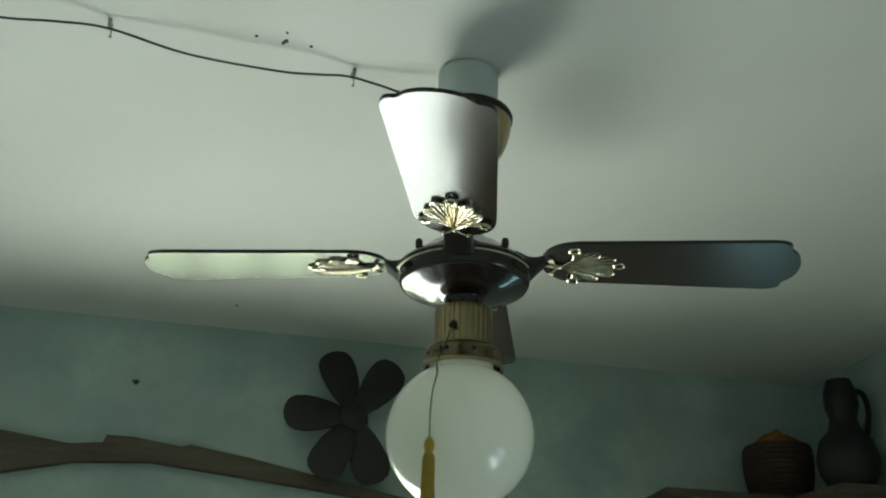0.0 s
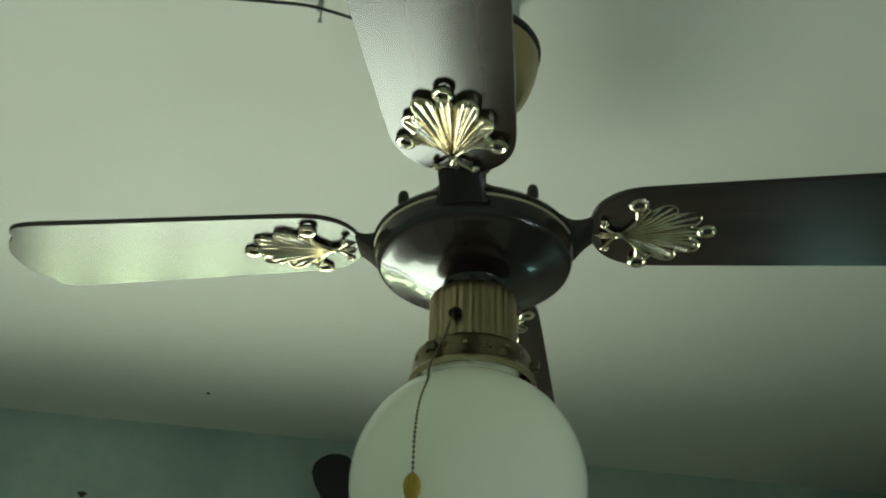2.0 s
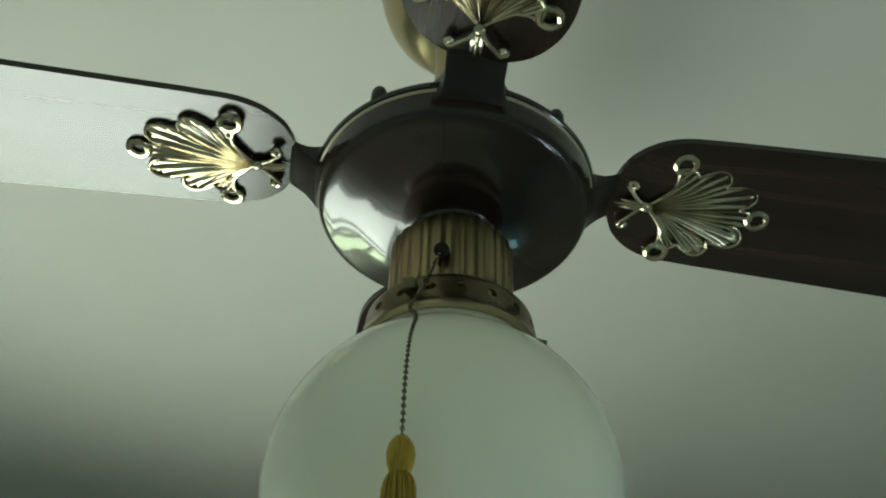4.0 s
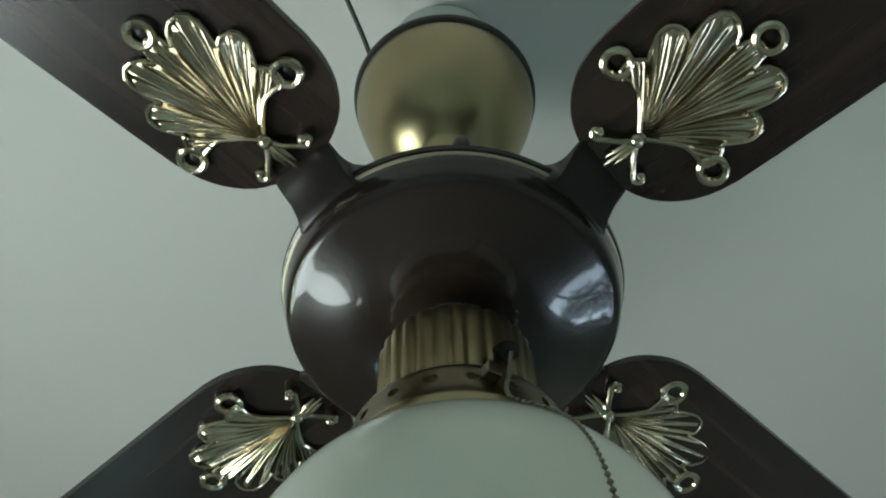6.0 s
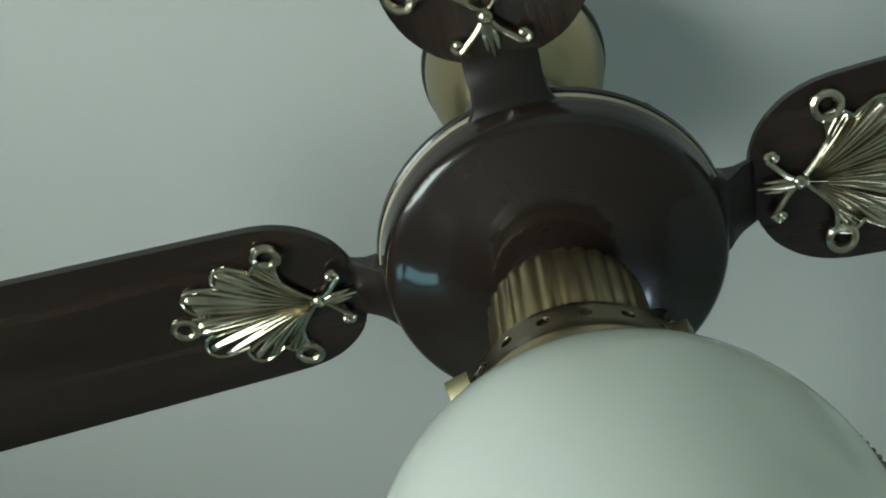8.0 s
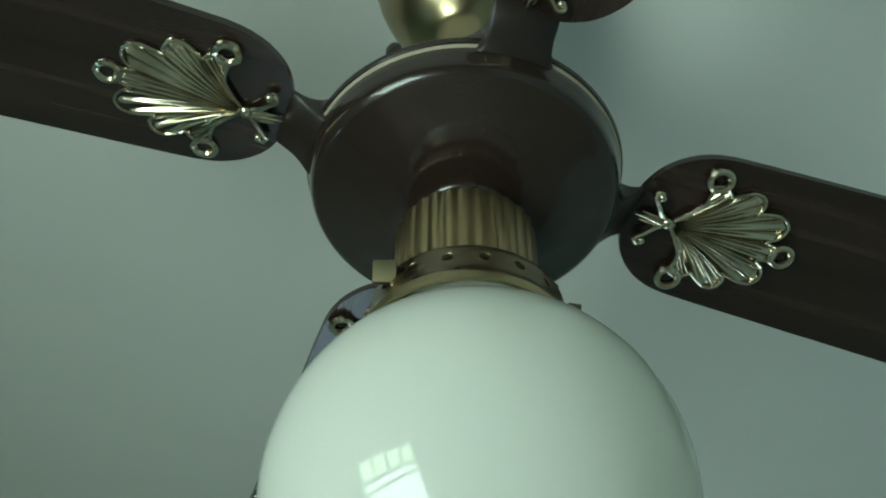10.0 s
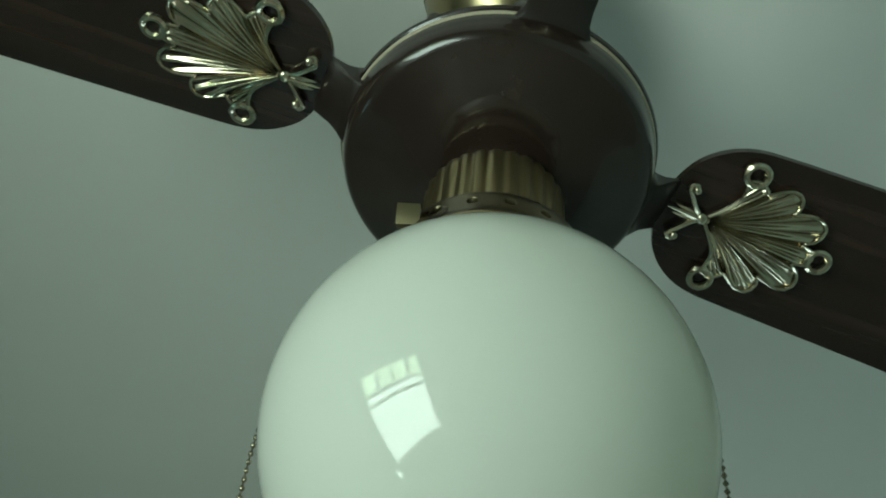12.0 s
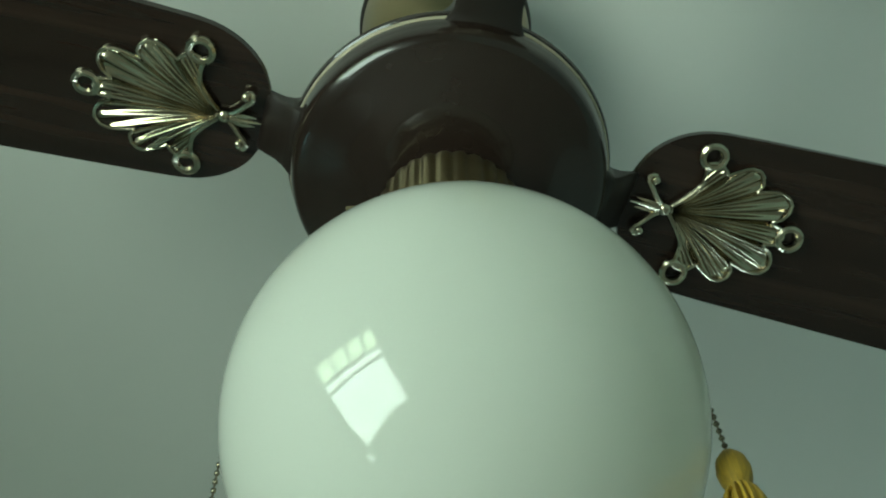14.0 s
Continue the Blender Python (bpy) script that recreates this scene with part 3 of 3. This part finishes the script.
for a in (181, 113, 55, 243, 291):
    o = new("paddle", pad_mesh)
    o.parent, o.matrix_basis = wheel, pose(0, 0, 0.060, 0, 0, a) @ pose(0, 0, 0, 9, 0, 0)
tagged(wheel, category="wall fan")
solo("wall_stain", slab([(0.009 * math.cos(t) * (1 + 0.4 * math.sin(3 * t)), 0.007 * math.sin(t)) for t in (2 * math.pi * k / 14 for k in range(14))], -0.001, 0.001), GRIME, ROOM @ pose(-0.607, NORTH - 0.0005, FAN_Z + 0.183, 90), "small dark stain on the wall", "stain", smooth=False)

# ---- shelf in the dark corner ----
shelf = thing("wall_shelf", ROOM @ pose(1.17, NORTH, FAN_Z - 0.047), "dark old timber wall shelf", "shelf")
part("board", slab([(-0.30, 0), (-0.30, -0.22), (0.09, -0.22), (0.12, -0.42), (0.328, -0.44), (0.328, 0)], -0.022, 0.0, bevel=0.003), TIMBER, shelf)
for x in (-0.24, 0.24):
    part("bracket", slab([(0, 0), (-0.18, 0), (-0.02, -0.16), (0, -0.16)], -0.01, 0.01, m=pose(x, 0, -0.022) @ pose(0, 0, 0, 0, 0, 90) @ pose(0, 0, 0, 90)), TIMBER, shelf)
BASKET = material("brown_wicker", (0.06, 0.034, 0.02), 0.8, var=0.4, scale=60, fine=160, bump=0.5)
ORANGE = material("orange_cloth", (0.28, 0.12, 0.025), 0.85, var=0.3, scale=20, bump=0.3)
b = thing("basket", ROOM @ pose(1.275, NORTH - 0.12, FAN_Z - 0.047) @ Matrix.Scale(1.18, 4, (0, 0, 1)), "brown woven basket with orange cloth on top", "basket")
weave = []
for k in range(45):
    t = k / 44
    weave.append((0.084 + 0.018 * math.sin(2.2 * t) + 0.004 * math.sin(22 * math.pi * t), 0.002 + 0.138 * t))
part("body", lathe([(0, 0.0), (0.070, 0.0)] + weave + [(0.080, 0.138), (0.070, 0.060), (0, 0.055)], 56, flutes=28, depth=0.004), BASKET, b)
rng = random.Random(4)
folds = lathe([(0, 0.176), (0.020, 0.175), (0.040, 0.168), (0.058, 0.160), (0.074, 0.146), (0.082, 0.136), (0.060, 0.128), (0, 0.126)], 40)
for v in folds.verts:
    a, r = math.atan2(v.co.y, v.co.x), math.hypot(v.co.x, v.co.y)
    v.co.z += 0.012 * math.sin(3 * a + 30 * r) * min(1, r / 0.04) + rng.uniform(-0.002, 0.002)
    v.co.x *= 1 + 0.10 * math.sin(5 * a)
part("cloth", folds, ORANGE, b, "crumpled orange cloth")
jug = thing("jug", ROOM @ pose(1.375, NORTH - 0.33, FAN_Z - 0.047) @ Matrix.Scale(1.12, 4, (0, 0, 1)), "tall black glazed jug", "jug")
part("body", lathe([(0, 0), (0.055, 0.0), (0.080, 0.04), (0.088, 0.08), (0.075, 0.125), (0.045, 0.155), (0.038, 0.185), (0.048, 0.215), (0.047, 0.255), (0.034, 0.286), (0.0, 0.292)], 32), PADDLE, jug)
part("handle", tube(smooth_path([(0.045, 0, 0.265), (0.075, 0, 0.255), (0.085, 0, 0.21), (0.07, 0, 0.15)], 5), 0.008), PADDLE, jug)

# ---- openings towards the garden ----
g = thing("window_2", ROOM @ pose(EAST, 0, 0), "open garden window with timber frame", "window", kind="structure")
v0, v1, gz0, gz1 = GARDEN
for nm, bx in (("frame_side", (-0.02, 0.06, v0, v0 + 0.05, gz0, gz1)), ("frame_side", (-0.02, 0.06, v1 - 0.05, v1, gz0, gz1)), ("frame_head", (-0.02, 0.06, v0 + 0.051, v1 - 0.051, gz1 - 0.05, gz1)),
               ("window_sill", (-0.04, 0.08, v0 + 0.051, v1 - 0.051, gz0, gz0 + 0.03)), ("mullion", (0.0, 0.04, (v0 + v1) / 2 - 0.02, (v0 + v1) / 2 + 0.02, gz0 + 0.031, gz1 - 0.051))):
    part(nm, block(*bx, 0.004), TIMBER, g)
LEAF = material("leaf", (0.05, 0.10, 0.03), 0.45, var=0.35, scale=8)
bush = thing("shrub", ROOM @ pose(EAST + 0.24, -1.08, -0.12), "leafy green shrub outside the garden window", "shrub")
rng = random.Random(11)
st, lf = bmesh.new(), bmesh.new()
for k in range(26):
    y, h = rng.uniform(-0.45, 0.45), rng.uniform(0.7, 1.5)
    pts = smooth_path([(0, y * 0.3, 0), (rng.uniform(-0.02, 0.02), y * 0.8, h * 0.5), (rng.uniform(-0.02, 0.02), y, h)], 6)
    tube(pts, 0.008, 5, st, taper=[1 - 0.06 * i for i in range(len(pts))])
    for p in pts[3:]:
        for _ in range(9):
            q = p + Vector((rng.uniform(-0.035, 0.02), rng.uniform(-0.12, 0.12), rng.uniform(-0.1, 0.1)))
            m = Matrix.Translation(q) @ pose(0, 0, 0, rng.uniform(-60, 60), rng.uniform(-60, 60), rng.uniform(0, 360))
            n = rng.uniform(0.05, 0.10)
            vs = [lf.verts.new(m @ Vector(c)) for c in ((0, 0, 0), (n * 0.4, n * 0.28, 0.004), (n, 0, 0), (n * 0.4, -n * 0.28, 0.004))]
            lf.faces.new(vs)
part("trunk", st, TIMBER, bush)
tagged(part("crown", lf, LEAF, bush, smooth=False), kind="stuff")
sl = thing("window_3", ROOM @ pose(0, NORTH, 0), "small window slit with a timber frame", "window", kind="structure")
a0, a1, b0, b1 = SLIT
for nm, bx in (("frame_side", (a0 - 0.03, a0, -0.012, 0.025, b0 - 0.03, b1 + 0.03)), ("frame_side", (a1, a1 + 0.026, -0.012, 0.025, b0 - 0.03, b1 + 0.03)), ("frame_head", (a0 + 0.001, a1 - 0.001, -0.012, 0.025, b1, b1 + 0.03)), ("window_sill", (a0 + 0.001, a1 - 0.001, -0.02, 0.025, b0 - 0.03, b0))):
    part(nm, block(*bx, 0.003), TIMBER, sl)
